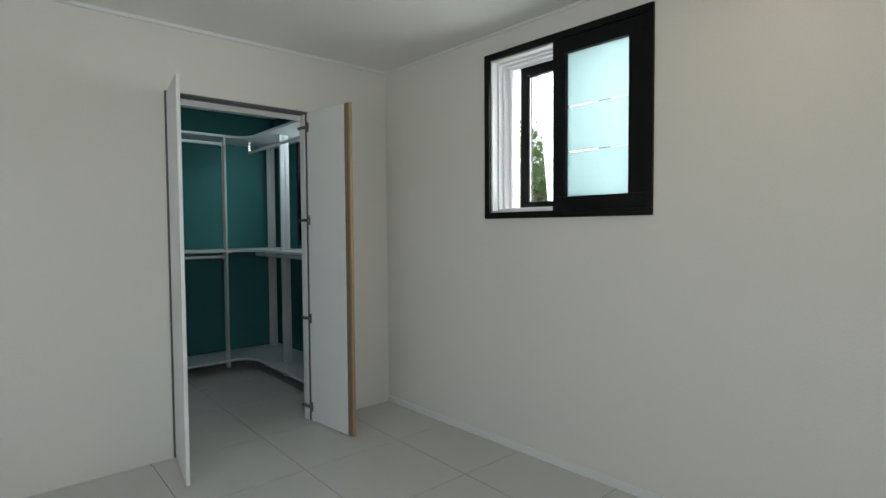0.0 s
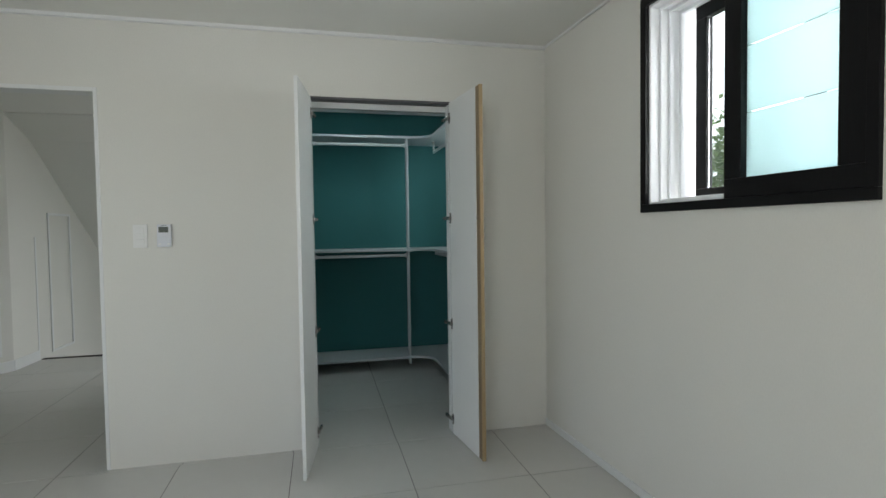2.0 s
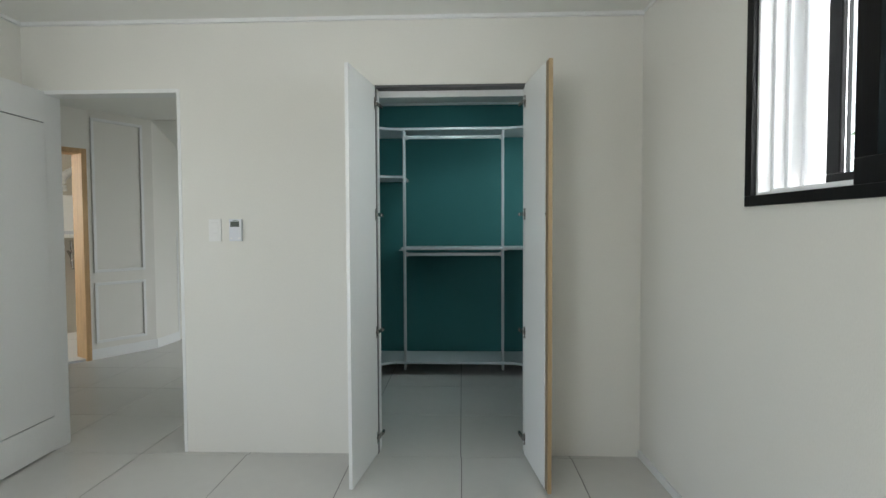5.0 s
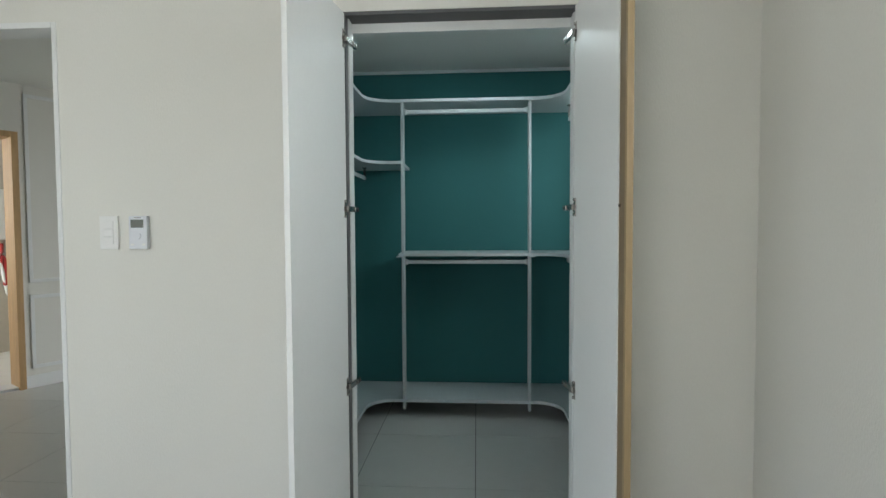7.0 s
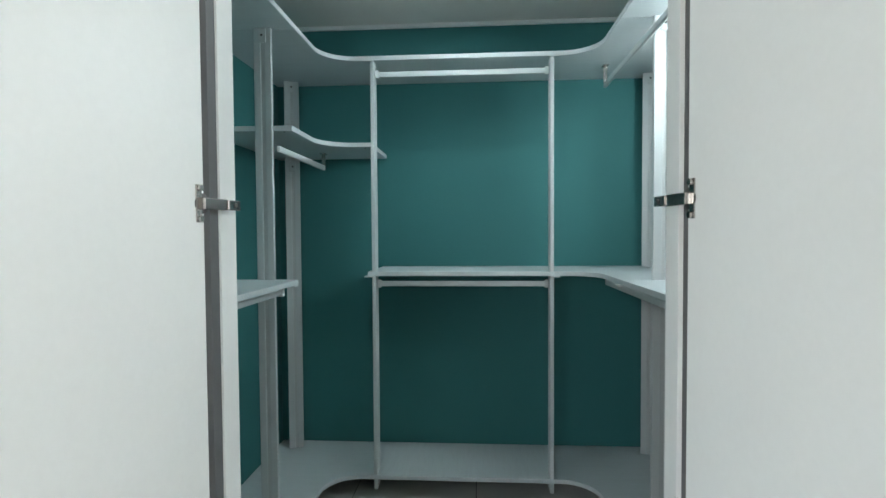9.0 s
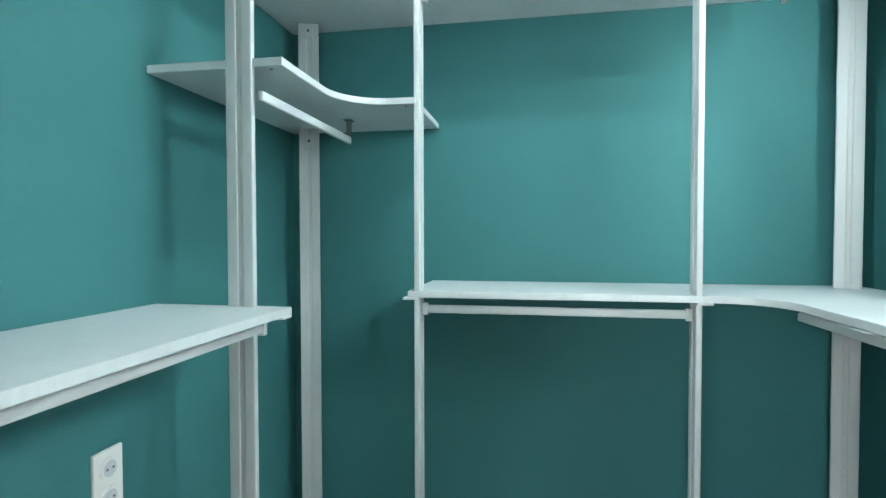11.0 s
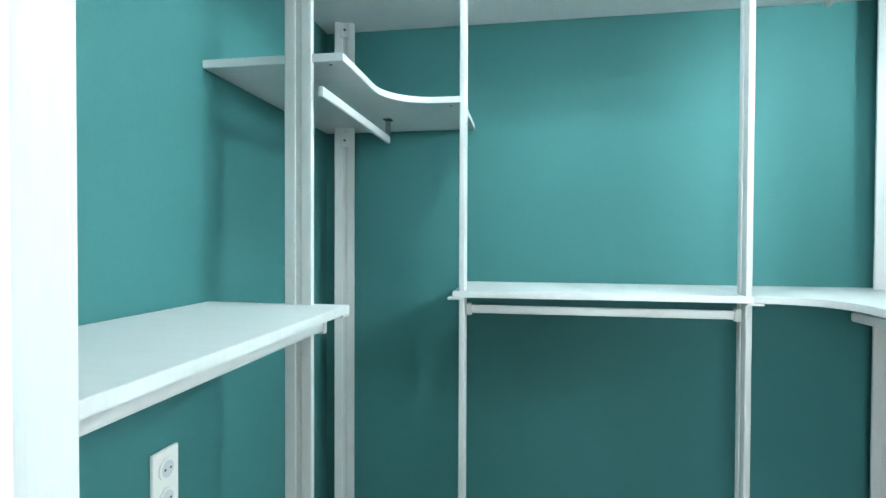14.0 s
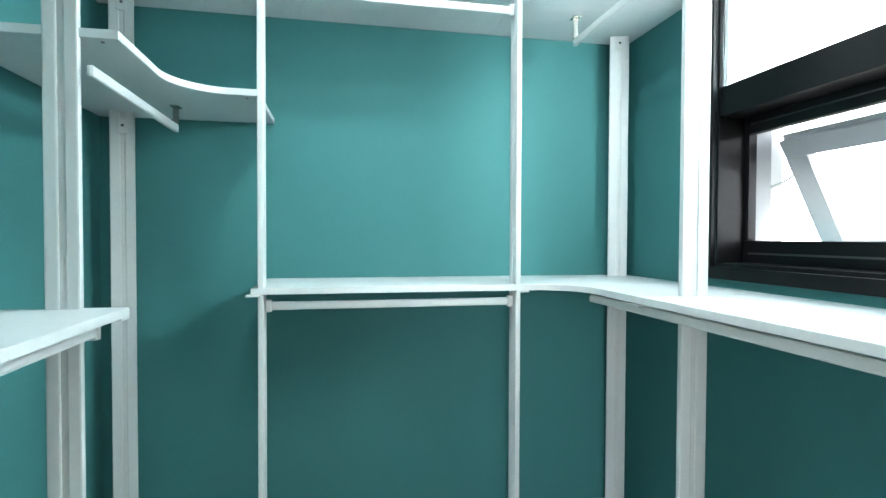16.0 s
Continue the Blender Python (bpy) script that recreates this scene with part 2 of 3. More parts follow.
# the west wall's opening is added, unseen, to let its lamp in
setting("wall_west", BB([(ROOM_W - 0.15, ROOM_W, ROOM_S - 0.15, -2.95, 0, CEIL), (ROOM_W - 0.15, ROOM_W, -1.35, 0, 0, CEIL),
    (ROOM_W - 0.15, ROOM_W, -2.95, -1.35, 0, 0.6), (ROOM_W - 0.15, ROOM_W, -2.95, -1.35, 2.3, CEIL)]), WALLPAPER, "white wallpapered wall with an added, unseen opening for daylight", "wall")
# south opening likewise unseen, added for the lamp behind it
setting("wall_south", BB([
    (ROOM_W, -3.2, ROOM_S - 0.15, ROOM_S, 0, CEIL), (-1.8, 0.45, ROOM_S - 0.15, ROOM_S, 0, CEIL),
    (-3.2, -1.8, ROOM_S - 0.15, ROOM_S, 0, 0.95), (-3.2, -1.8, ROOM_S - 0.15, ROOM_S, 2.25, CEIL)]), WALLPAPER, "white wallpapered wall with an added, unseen opening for light", "wall")
setting("ceiling_bedroom", B(ROOM_W - 0.15, 0.5, ROOM_S - 0.15, WALL, CEIL, CEIL + 0.15), CEILING, "white papered bedroom ceiling", "ceiling")
tr = thing("crown_moulding", "thin white moulding where wall meets ceiling", "moulding", kind="structure")
part("moulding_strip", BB([(ROOM_W, -0.0, -0.022, 0, CEIL - 0.018, CEIL)]), PAINT, tr)
part("moulding_strip", BB([(ROOM_W, ROOM_W + 0.022, ROOM_S, -0.022, CEIL - 0.018, CEIL)]), PAINT, tr)
mo = part("moulding_strip", BB([(-0.010, -0.001, -4.4, -0.024, CEIL - 0.012, CEIL)]), PAINT, tr)
mo.matrix_world = SPLAY
bb = thing("baseboard_east", "low white skirting along the window wall", "baseboard", kind="structure")
mo = part("skirting_strip", B(-0.010, 0, -4.4, -0.004, 0.0, 0.042, bevel=0.002), PAINT, bb)
mo.matrix_world = SPLAY

# closet shell
setting("wall_closet_west", B(CL_W - 0.1, CL_W, WALL, CL_N + 0.1, 0, CEIL), TEAL, "teal papered closet side wall", "wall")
setting("wall_closet_north", B(CL_W, CL_E, CL_N, CL_N + 0.1, 0, CEIL), TEAL, "teal papered closet back wall", "wall")
KY0, KY1, KZ0, KZ1 = 0.45, 1.400, 1.165, 2.20
setting("wall_closet_east", BB([
    (CL_E, 0.25, KY1, CL_N + 0.1, 0, CEIL), (CL_E, 0.25, WALL, KY0, 0, CEIL),
    (CL_E, 0.25, KY0, KY1, 0, KZ0), (CL_E, 0.25, KY0, KY1, KZ1, CEIL)]), TEAL, "teal papered closet wall with a black window", "wall")
setting("wall_closet_south", BB([
    (CL_W, OPEN_L, WALL + 0.003, WALL + 0.006, 0, CEIL - 0.002), (OPEN_R, CL_E, WALL + 0.003, WALL + 0.006, 0, CEIL - 0.002),
    (OPEN_L, OPEN_R, WALL + 0.003, WALL + 0.006, OPEN_T, CEIL - 0.002)]), TEAL, "teal papered inner face round the closet door", "wall")
setting("ceiling_closet", B(CL_W - 0.1, 0.25, WALL, CL_N + 0.1, CEIL, CEIL + 0.15), CEILING, "white papered closet ceiling", "ceiling")
tr = thing("closet_moulding", "thin white closet ceiling moulding", "moulding", kind="structure")
part("moulding_strip", B(CL_W, CL_E, CL_N - 0.015, CL_N, CEIL - 0.02, CEIL), PAINT, tr)
part("moulding_strip", B(CL_W, CL_W + 0.015, WALL + 0.01, CL_N - 0.015, CEIL - 0.02, CEIL), PAINT, tr)
part("moulding_strip", B(CL_E - 0.015, CL_E, WALL + 0.01, CL_N - 0.015, CEIL - 0.02, CEIL), PAINT, tr)

# ---- closet door: frame and two open leaves ----
df = thing("door_frame_closet", "white lined closet door frame with a grey rebate", "door frame", kind="structure")
# grey side rebates; the head strip's dark colour stands in for the header's shade
part("rebate", BB([(OPEN_L, OPEN_L + 0.012, 0.004, 0.034, 0, OPEN_T), (OPEN_R - 0.006, OPEN_R, 0.004, 0.034, 0, OPEN_T),
                   (OPEN_L + 0.012, OPEN_R - 0.006, 0.004, 0.086, OPEN_T - 0.012, OPEN_T)]), FRAMEGREY, df, "dark grey rebate strip with shade painted at the head")
part("outer_edge", B(OPEN_L - 0.013, OPEN_L - 0.001, -0.003, 0.002, 0, OPEN_T), FRAMEGREY, df, "dark grey frame edge")
part("jamb_lining", B(OPEN_L, OPEN_L + 0.016, 0.035, WALL + 0.007, 0, OPEN_T, bevel=0.001), PAINT, df)
part("jamb_lining", B(OPEN_R - 0.014, OPEN_R, 0.035, WALL + 0.007, 0, OPEN_T, bevel=0.001), PAINT, df)
part("head_lining", B(OPEN_L + 0.016, OPEN_R - 0.014, 0.0865, WALL + 0.014, OPEN_T - 0.046, OPEN_T, bevel=0.001), PAINT, df)


def hinge(parent, z, side):
    """Concealed cup hinge: plate on the leaf, arm over to the jamb."""
    h = part("hinge_plate", B(0.004 * side, 0.007 * side, -0.034, -0.020, z - 0.032, z + 0.032, bevel=0.0012), CHROME, parent, "polished metal hinge")
    bm = bmesh.new()
    cyl(bm, (0.003 * side, -0.018, z), (0.0065 * side, -0.018, z), 0.0175, 18)
    part("hinge_cup", bm, SCREW, h, "dark hinge cup")
    part("hinge_arm", BB([(0.006 * side, 0.018 * side, -0.026, 0.036, z - 0.010, z + 0.010)], 0.002), CHROME, h)
    part("mounting_plate", BB([(0.008 * side, 0.021 * side, 0.036, 0.072, z - 0.009, z + 0.009)], 0.002), CHROME, h)
    part("adjusting_screw", C((0.020 * side, 0.056, z), (0.0225 * side, 0.056, z), 0.0045, 12), SCREW, h)
    for dz in (-0.026, 0.026):
        part("hinge_screw", C((0.006 * side, -0.027, z + dz), (0.012 * side, -0.027, z + dz), 0.0055, 12), CHROME, h)


def closet_leaf(x, turn, side, label):
    leaf = thing("closet_door_leaf", label, "door", pose(x, -0.004, 0, 0, 0, turn), "closet door leaves")
    a, b = (-0.014, 0.004) if side > 0 else (-0.004, 0.014)
    part("panel", B(a, b, -0.436 if side > 0 else -0.396, -0.012, 0.014, 2.028, bevel=0.0015), PAINT, leaf)
    for z in (1.935, 1.335, 0.692, 0.105):
        hinge(leaf, z, side)
    return leaf


left_leaf = closet_leaf(-1.440, -7.6, 1, "white lacquered closet door leaf standing wide open")
right_leaf = closet_leaf(-0.628, 7.4, -1, "white closet door leaf, open, with a beech edge strip")
# inner face of the beech edge, coloured dark for its shade
part("edge_core", B(0.0, 0.018, -0.440, -0.3965, 0.014, 2.028), BEECH_SHADED, right_leaf, "inner beech edge face, shade painted in")
part("edge_strip", B(-0.003, 0.016, -0.452, -0.4402, 0.014, 2.028, bevel=0.001), BEECH, right_leaf, "pale beech edge strip")
part("catch", C((-0.004, -0.404, 1.325), (0.001, -0.404, 1.325), 0.0045, 12), CHROME, right_leaf, "small metal catch")


# ---- closet shelving ----
S_X0, S_X1, S_Y = -1.685, -0.425, 1.565     # front edges of the shelves
SEAM_L, SEAM_R, SEAM_Y = -1.475, -0.612, 1.165
shelving = thing("closet_shelving", "white corner shelving on posts with hanging rails", "shelving")


def corner_outline(left, r=0.16, end=SEAM_Y, tip=None):
    """An L-shaped board with a rounded inner corner."""
    cx = S_X0 + r if left else S_X1 - r
    wall, front, seam = (CL_W + 0.002, S_X0, SEAM_L) if left else (CL_E - 0.002, S_X1, SEAM_R)
    seam = seam if tip is None else tip
    arc = [(cx - math.cos(a) * r * (1 if left else -1), S_Y - r + math.sin(a) * r) for a in [math.pi / 2 * k / 12 for k in range(13)]]
    return [(wall, end), (front, end), *arc, (seam, S_Y), (seam, CL_N - 0.002), (wall, CL_N - 0.002)]


def shelf(outline, z, mat_, t=0.020):
    s = part("shelf", prism(outline, z, z + t, 0.0012), mat_, shelving)
    return s


def rect(x0, x1, y0, y1):
    return [(x0, y0), (x1, y0), (x1, y1), (x0, y1)]


G = 0.0008
Y_NEAR = 0.2505
for z in (2.088, 0.100):
    shelf(corner_outline(True), z, MELAMINE)
    shelf(corner_outline(False), z, MELAMINE)
    shelf(rect(SEAM_L + G, SEAM_R - G, S_Y, CL_N - 0.002), z, MELAMINE_X)
    shelf(rect(CL_W + 0.002, S_X0, Y_NEAR, SEAM_Y - G), z, MELAMINE)
    shelf(rect(S_X1, CL_E - 0.002, WALL + 0.012, SEAM_Y - G), z, MELAMINE)
part("end_panel", B(CL_W + 0.002, -1.557, 0.100, 0.250, 0.0, 2.088, bevel=0.0015), MELAMINE, shelving, "plain white end panel")
MID = 1.078
shelf(rect(CL_W + 0.002, S_X0, Y_NEAR, SEAM_Y), MID, MELAMINE)
shelf(rect(-1.488, SEAM_R - G, S_Y, CL_N - 0.002), MID, MELAMINE_X)
shelf(corner_outline(False), MID, MELAMINE)
shelf(rect(S_X1, CL_E - 0.002, WALL + 0.012, SEAM_Y - G), MID, MELAMINE)
shelf([(x - 0.010 if x > CL_W + 0.01 else x, y) for x, y in corner_outline(True, end=1.145, tip=-1.452)], 1.687, MELAMINE)


def post(x, y, turn, z0, z1, w=0.070, d=0.018):
    """Extruded upright: the wide faces carry a groove along their middle."""
    m = pose(x, y, 0, 0, 0, turn)
    p = part("upright_post", BB([(-w / 2, -0.006, -d / 2, d / 2, z0, z1), (0.006, w / 2, -d / 2, d / 2, z0, z1)], 0.004), ALU, shelving, "white grooved aluminium post")
    p.matrix_world = m
    part("groove", B(-0.0062, 0.0062, -d / 2 + 0.003, d / 2 - 0.003, z0 + 0.001, z1 - 0.001), GROOVE, p)
    for z in (z1 - 0.03,):
        bm = bmesh.new()
        box(bm, -0.016, 0.016, -d / 2 - 0.004, -d / 2 + 0.008, z - 0.028, z + 0.026, 0.002)
        b = part("post_bracket", bm, ALU, p)
        part("bracket_screw", C((0, -d / 2 - 0.0035, z), (0, -d / 2 - 0.0055, z), 0.005, 12), SCREW, b)
    return p


TOPZ = 2.088
for x in (-1.460, -0.624):
    post(x, 1.605, 90, 0.05, TOPZ)
post(-1.808, 1.150, 0, 0.0, TOPZ)
post(-0.268, 1.150, 0, 0.0, TOPZ, 0.080)
cl = post(-1.955, 1.875, 20, 0.0, TOPZ, 0.076)
post(-0.085, 1.875, -20, 0.0, TOPZ, 0.076)
# second bracket below the small corner shelf
b = part("post_bracket", B(-0.016, 0.016, -0.018, -0.006, 1.610, 1.664, bevel=0.002), ALU, cl)
part("bracket_screw", C((0, -0.0175, 1.637), (0, -0.0195, 1.637), 0.005, 12), SCREW, b)


def rail(p, q, caps=(True, True), hang=(False, False), top=0):
    """Oval hanging rail with end sockets or hanging brackets."""
    p, q = Vector(p), Vector(q)
    along = q - p
    m = Matrix.Translation(p) @ along.to_track_quat('Y', 'Z').to_matrix().to_4x4()
    bm = bmesh.new()
    box(bm, -0.0075, 0.0075, 0, along.length, -0.013, 0.013, 0.006)
    r = part("hanging_rail", bm, ALU, shelving, "white oval hanging rail")
    r.matrix_world = m
    for k, y in ((0, 0.0), (1, along.length)):
        y0, y1 = (y - 0.002, y + 0.016) if k == 0 else (y - 0.016, y + 0.002)
        if caps[k]:
            part("rail_socket", B(-0.011, 0.011, y0, y1, -0.019, 0.019, bevel=0.004), ALU, r)
        if hang[k]:
            ys = y - 0.008 if k else y + 0.03
            part("rail_bracket", BB([(-0.009, 0.009, ys - 0.003, ys + 0.003, 0.010, top - p.z), (-0.014, 0.014, ys - 0.022, ys + 0.022, top - p.z - 0.003, top - p.z)]), CHROME, r, "small metal rail bracket")


rail((-1.446, 1.600, 1.039), (-0.638, 1.600, 1.039))
rail((-1.446, 1.600, 2.030), (-0.638, 1.600, 2.030))
rail((-1.732, Y_NEAR + 0.02, 1.056), (-1.732, 1.110, 1.056), (True, True), (True, True), MID)
rail((-0.392, Y_NEAR + 0.02, 1.056), (-0.392, 1.50, 1.056), (True, False), (True, True), MID)
rail((-1.750, 1.140, 1.615), (-1.750, 1.765, 1.615), (False, False), (False, True), 1.687)
rail((-0.345, Y_NEAR + 0.02, 1.995), (-0.345, 1.745, 1.995), (True, False), (True, True), TOPZ)
# seam clips under the boards
for x, y, z in ((-0.612, 1.575, MID), (S_X1 + 0.008, SEAM_Y, MID), (-0.612, 1.575, TOPZ), (-1.475, 1.575, TOPZ), (-1.480, 1.573, MID), (S_X0 - 0.022, SEAM_Y - 0.022, MID), (S_X0 - 0.022, Y_NEAR + 0.08, MID)):
    part("seam_clip", B(x - 0.022, x + 0.022, y - 0.022, y + 0.022, z - 0.006, z, bevel=0.001), ALU, shelving)
for x, y in ((-1.735, 1.17), (-1.50, 1.60)):
    part("shelf_screw", C((x, y, 1.6855), (x, y, 1.6875), 0.004, 10), SCREW, shelving)

# ---- closet fittings ----
def downlight(x, y, glow_mat, label):
    dl = thing("ceiling_downlight", label, "downlight", pose(x, y, CEIL))
    part("trim_ring", C((0, 0, -0.006), (0, 0, 0), 0.075, 40, 0.078), PLASTIC, dl)
    part("diffuser", C((0, 0, -0.012), (0, 0, -0.0062), 0.062, 40, 0.064), glow_mat, dl, "glowing diffuser")


downlight(-1.07, 1.10, LED, "round lit white downlight in the closet ceiling")
downlight(-0.42, -2.55, LED_WARM, "round lit warm downlight in the bedroom ceiling")


def socket():
    s = thing("wall_socket", "white double power socket on the teal wall", "socket", pose(CL_W, 0.995, 0.706))
    part("plate", B(0, 0.009, -0.042, 0.042, -0.078, 0.078, bevel=0.003), PLASTIC, s)
    for z in (-0.034, 0.034):
        o = part("outlet", C((0.006, 0, z), (0.013, 0, z), 0.026, 28), PLASTIC, s)
        part("well", C((0.0128, 0, z), (0.0136, 0, z), 0.019, 28), GREYPLASTIC, o)
        bm = bmesh.new()
        for dy in (-0.009, 0.009):
            cyl(bm, (0.0134, dy, z), (0.0142, dy, z), 0.003, 10)
        part("pin_hole", bm, SCREW, o)


socket()

# ---- closet window ----
kw = thing("window_closet", "black framed closet window with an open awning sash", "window", kind="structure")
part("casing", BB([(-0.018, 0.0, KY0 - 0.04, KY1 + 0.04, KZ0 - 0.04, KZ0), (-0.018, 0.0, KY0 - 0.04, KY1 + 0.04, KZ1, KZ1 + 0.04),
                   (-0.018, 0.0, KY0 - 0.04, KY0, KZ0, KZ1), (-0.018, 0.0, KY1, KY1 + 0.04, KZ0, KZ1)], 0.002), BLACK, kw, "black window casing")
part("reveal", BB([(0.0, 0.10, KY1 - 0.008, KY1, KZ0, KZ1), (0.0, 0.10, KY0, KY0 + 0.008, KZ0, KZ1),
                   (0.0, 0.10, KY0 + 0.008, KY1 - 0.008, KZ0, KZ0 + 0.012), (0.0, 0.10, KY0 + 0.008, KY1 - 0.008, KZ1 - 0.012, KZ1)]), BLACK, kw, "black film reveal")
part("transom", B(0.002, 0.10, KY0 + 0.008, KY1 - 0.008, 1.655, 1.750, bevel=0.003), BLACK, kw, "black transom")
part("lower_frame", BB([(0.10, 0.13, KY0 + 0.008, KY1 - 0.008, KZ0 + 0.012, KZ0 + 0.085), (0.10, 0.13, KY0 + 0.008, KY1 - 0.008, 1.60, 1.70),
                        (0.10, 0.13, KY1 - 0.026, KY1 - 0.008, KZ0 + 0.085, 1.60), (0.10, 0.13, KY0 + 0.008, KY0 + 0.026, KZ0 + 0.085, 1.60)], 0.002), BLACK, kw, "black sash frame")
part("gasket", BB([(0.098, 0.1005, KY0 + 0.03, KY1 - 0.03, KZ0 + 0.040, KZ0 + 0.046), (0.098, 0.1005, KY0 + 0.03, KY1 - 0.03, 1.628, 1.633)]), SCREW, kw)
part("outer_frame", BB([(0.131, 0.20, KY0, KY1, KZ0, KZ0 + 0.078), (0.131, 0.20, KY1 - 0.011, KY1, KZ0 + 0.078, 1.64),
                        (0.131, 0.20, KY0, KY0 + 0.011, KZ0 + 0.078, 1.64), (0.131, 0.20, KY0, KY1, 1.64, 1.74)], 0.002), SASH_SHADED, kw, "grey outer frame")
part("outer_bead", BB([(0.201, 0.25, KY0, KY1, KZ0, KZ0 + 0.07), (0.201, 0.25, KY1 - 0.004, KY1, KZ0 + 0.07, 1.64), (0.201, 0.25, KY0, KY0 + 0.004, KZ0 + 0.07, 1.64), (0.201, 0.25, KY0, KY1, 1.64, 1.74)]), WHITE_PVC, kw)
up = part("upper_pane", B(0.012, 0.018, KY0 + 0.008, KY1 - 0.008, 1.750, KZ1 - 0.012), CLEAR, kw)
up.visible_shadow = False
part("upper_bead", BB([(0.020, 0.252, KY1 - 0.026, KY1 - 0.0082, 1.752, KZ1 - 0.013), (0.020, 0.252, KY0 + 0.0082, KY0 + 0.026, 1.752, KZ1 - 0.013)]), WHITE_PVC, kw, "white outer bead")
SY0, SY1 = KY0 + 0.04, KY1 - 0.034
sash = part("awning_sash", BB([(0, 0.035, SY0, SY1, -0.060, 0), (0, 0.035, SY0, SY1, -0.42, -0.365),
                               (0, 0.035, SY1 - 0.080, SY1, -0.365, -0.060), (0, 0.035, SY0, SY0 + 0.055, -0.365, -0.060)], 0.002), SASH_SHADED, kw, "awning sash tilted out, its grey darkened for shade")
part("sash_flange", BB([(0.035, 0.043, SY0 - 0.012, SY1 + 0.012, -0.022, 0.012), (0.035, 0.043, SY1 - 0.02, SY1 + 0.012, -0.43, -0.022)]), GREY_PVC, sash)
sash.matrix_world = pose(0.205, 0, 1.575, 0, -28, 0)
pane = part("sash_pane", B(0.014, 0.020, SY0 + 0.055, SY1 - 0.080, -0.365, -0.060), CLEAR, sash)
pane.visible_shadow = False
part("stay_arm", tube([(0.20, KY1 - 0.014, 1.43), (0.245, KY1 - 0.022, 1.45), (0.275, KY1 - 0.036, 1.475)], 0.004), GREY_PVC, kw)

# ---- bedroom window ----
rw = thing("window_bedroom", "black framed sliding window with frosted inner pane", "window", SPLAY, kind="structure")


def wbox(x0, x1, u0, u1, z0, z1):
    return (x0, x1, -u1, -u0, z0, z1)


def wframe(x0, x1, u0, u1, z0, z1, w, wb=None, ws=None):
    wb = w if wb is None else wb
    ws = w if ws is None else ws
    return [wbox(x0, x1, u0, u1, z0, z0 + wb), wbox(x0, x1, u0, u1, z1 - w, z1), wbox(x0, x1, u0, u0 + w, z0 + wb, z1 - w), wbox(x0, x1, u1 - ws, u1, z0 + wb, z1 - w)]


part("casing", BB(wframe(-0.016, 0.004, WY0 - 0.035, WY1 + 0.035, WZ0 - 0.035, WZ1 + 0.035, 0.036), 0.002), BLACK, rw, "black window casing")
for i, (x0, x1, w) in enumerate(((0.004, 0.050, 0.010), (0.050, 0.062, 0.022), (0.062, 0.095, 0.013), (0.095, 0.107, 0.027), (0.107, 0.150, 0.016), (0.150, 0.162, 0.03), (0.162, 0.25, 0.019))):
    part("track_frame", BB(wframe(x0, x1, WY0 + 0.001, WY1 - 0.001, WZ0 + 0.001, WZ1 - 0.001, w), 0.001), WHITE_PVC, rw, "white window track frame")
s1 = part("inner_sash", BB(wframe(-0.006, 0.045, 1.455, WY1 - 0.0015, WZ0 + 0.0015, WZ1 - 0.0015, 0.075, 0.07, 0.085), 0.003), BLACK, rw, "black sliding sash")
zz = (WZ0 + 0.072, 1.668, 1.902, WZ1 - 0.0765)
for k in range(3):
    part("frosted_pane", B(0.022, 0.028, -(WY1 - 0.0865), -1.53, zz[k] + (0.0018 if k else 0), zz[k + 1] - (0.0018 if k < 2 else 0)), FROST, s1, "frosted teal glass band")
s2 = part("outer_sash", BB(wframe(0.192, 0.232, 1.087, 1.66, WZ0 + 0.0205, WZ1 - 0.020, 0.06, 0.045), 0.004), BLACK, rw, "black outer sash")
pane = part("clear_pane", B(0.209, 0.214, -1.60, -1.147, WZ0 + 0.066, WZ1 - 0.080), CLEAR, s2)
pane.visible_shadow = False
part("sash_latch", B(0.178, 0.192, -1.640, -1.620, 1.74, 1.82, bevel=0.004), BLACK, s2)

# ---- bedroom controls ----
sw = thing("light_switch", "white three-gang rocker light switch", "switch", pose(-2.340, 0, 1.254))
part("plate", B(-0.035, 0.035, -0.009, 0, -0.062, 0.062, bevel=0.002), PLASTIC, sw)
for z in (-0.03, 0.0, 0.03):
    part("rocker", B(-0.020, 0.020, -0.0125, -0.009, z - 0.0135, z + 0.0135, bevel=0.002), PLASTIC, sw)
th = thing("thermostat", "pale grey room thermostat with dark display", "thermostat", pose(-2.221, 0, 1.254))
part("body", B(-0.035, 0.035, -0.018, 0, -0.061, 0.061, bevel=0.003), STATWHITE, th)
part("display", B(-0.026, 0.022, -0.0195, -0.018, 0.018, 0.048), LCD, th, "dark green display")
part("dial", C((0.0, -0.018, -0.012), (0.0, -0.0205, -0.012), 0.012, 24), STATWHITE, th)
for x in (-0.022, 0.022):
    part("button", B(x - 0.006, x + 0.006, -0.0195, -0.018, -0.048, -0.041), PLASTIC, th)
part("label_bar", B(-0.012, 0.014, -0.0185, -0.018, 0.053, 0.056), LCD, th)

# ---- bedroom door, open against the side wall ----
fr = thing("door_frame_bedroom", "white bedroom door frame", "door frame", kind="structure")
part("jamb", B(DOOR_L, DOOR_L + 0.018, -0.008, 0.11, 0, DOOR_T, bevel=0.002), PAINT, fr)
part("jamb", B(DOOR_R - 0.018, DOOR_R, -0.004, WALL + 0.008, 0, DOOR_T, bevel=0.002), PAINT, fr)
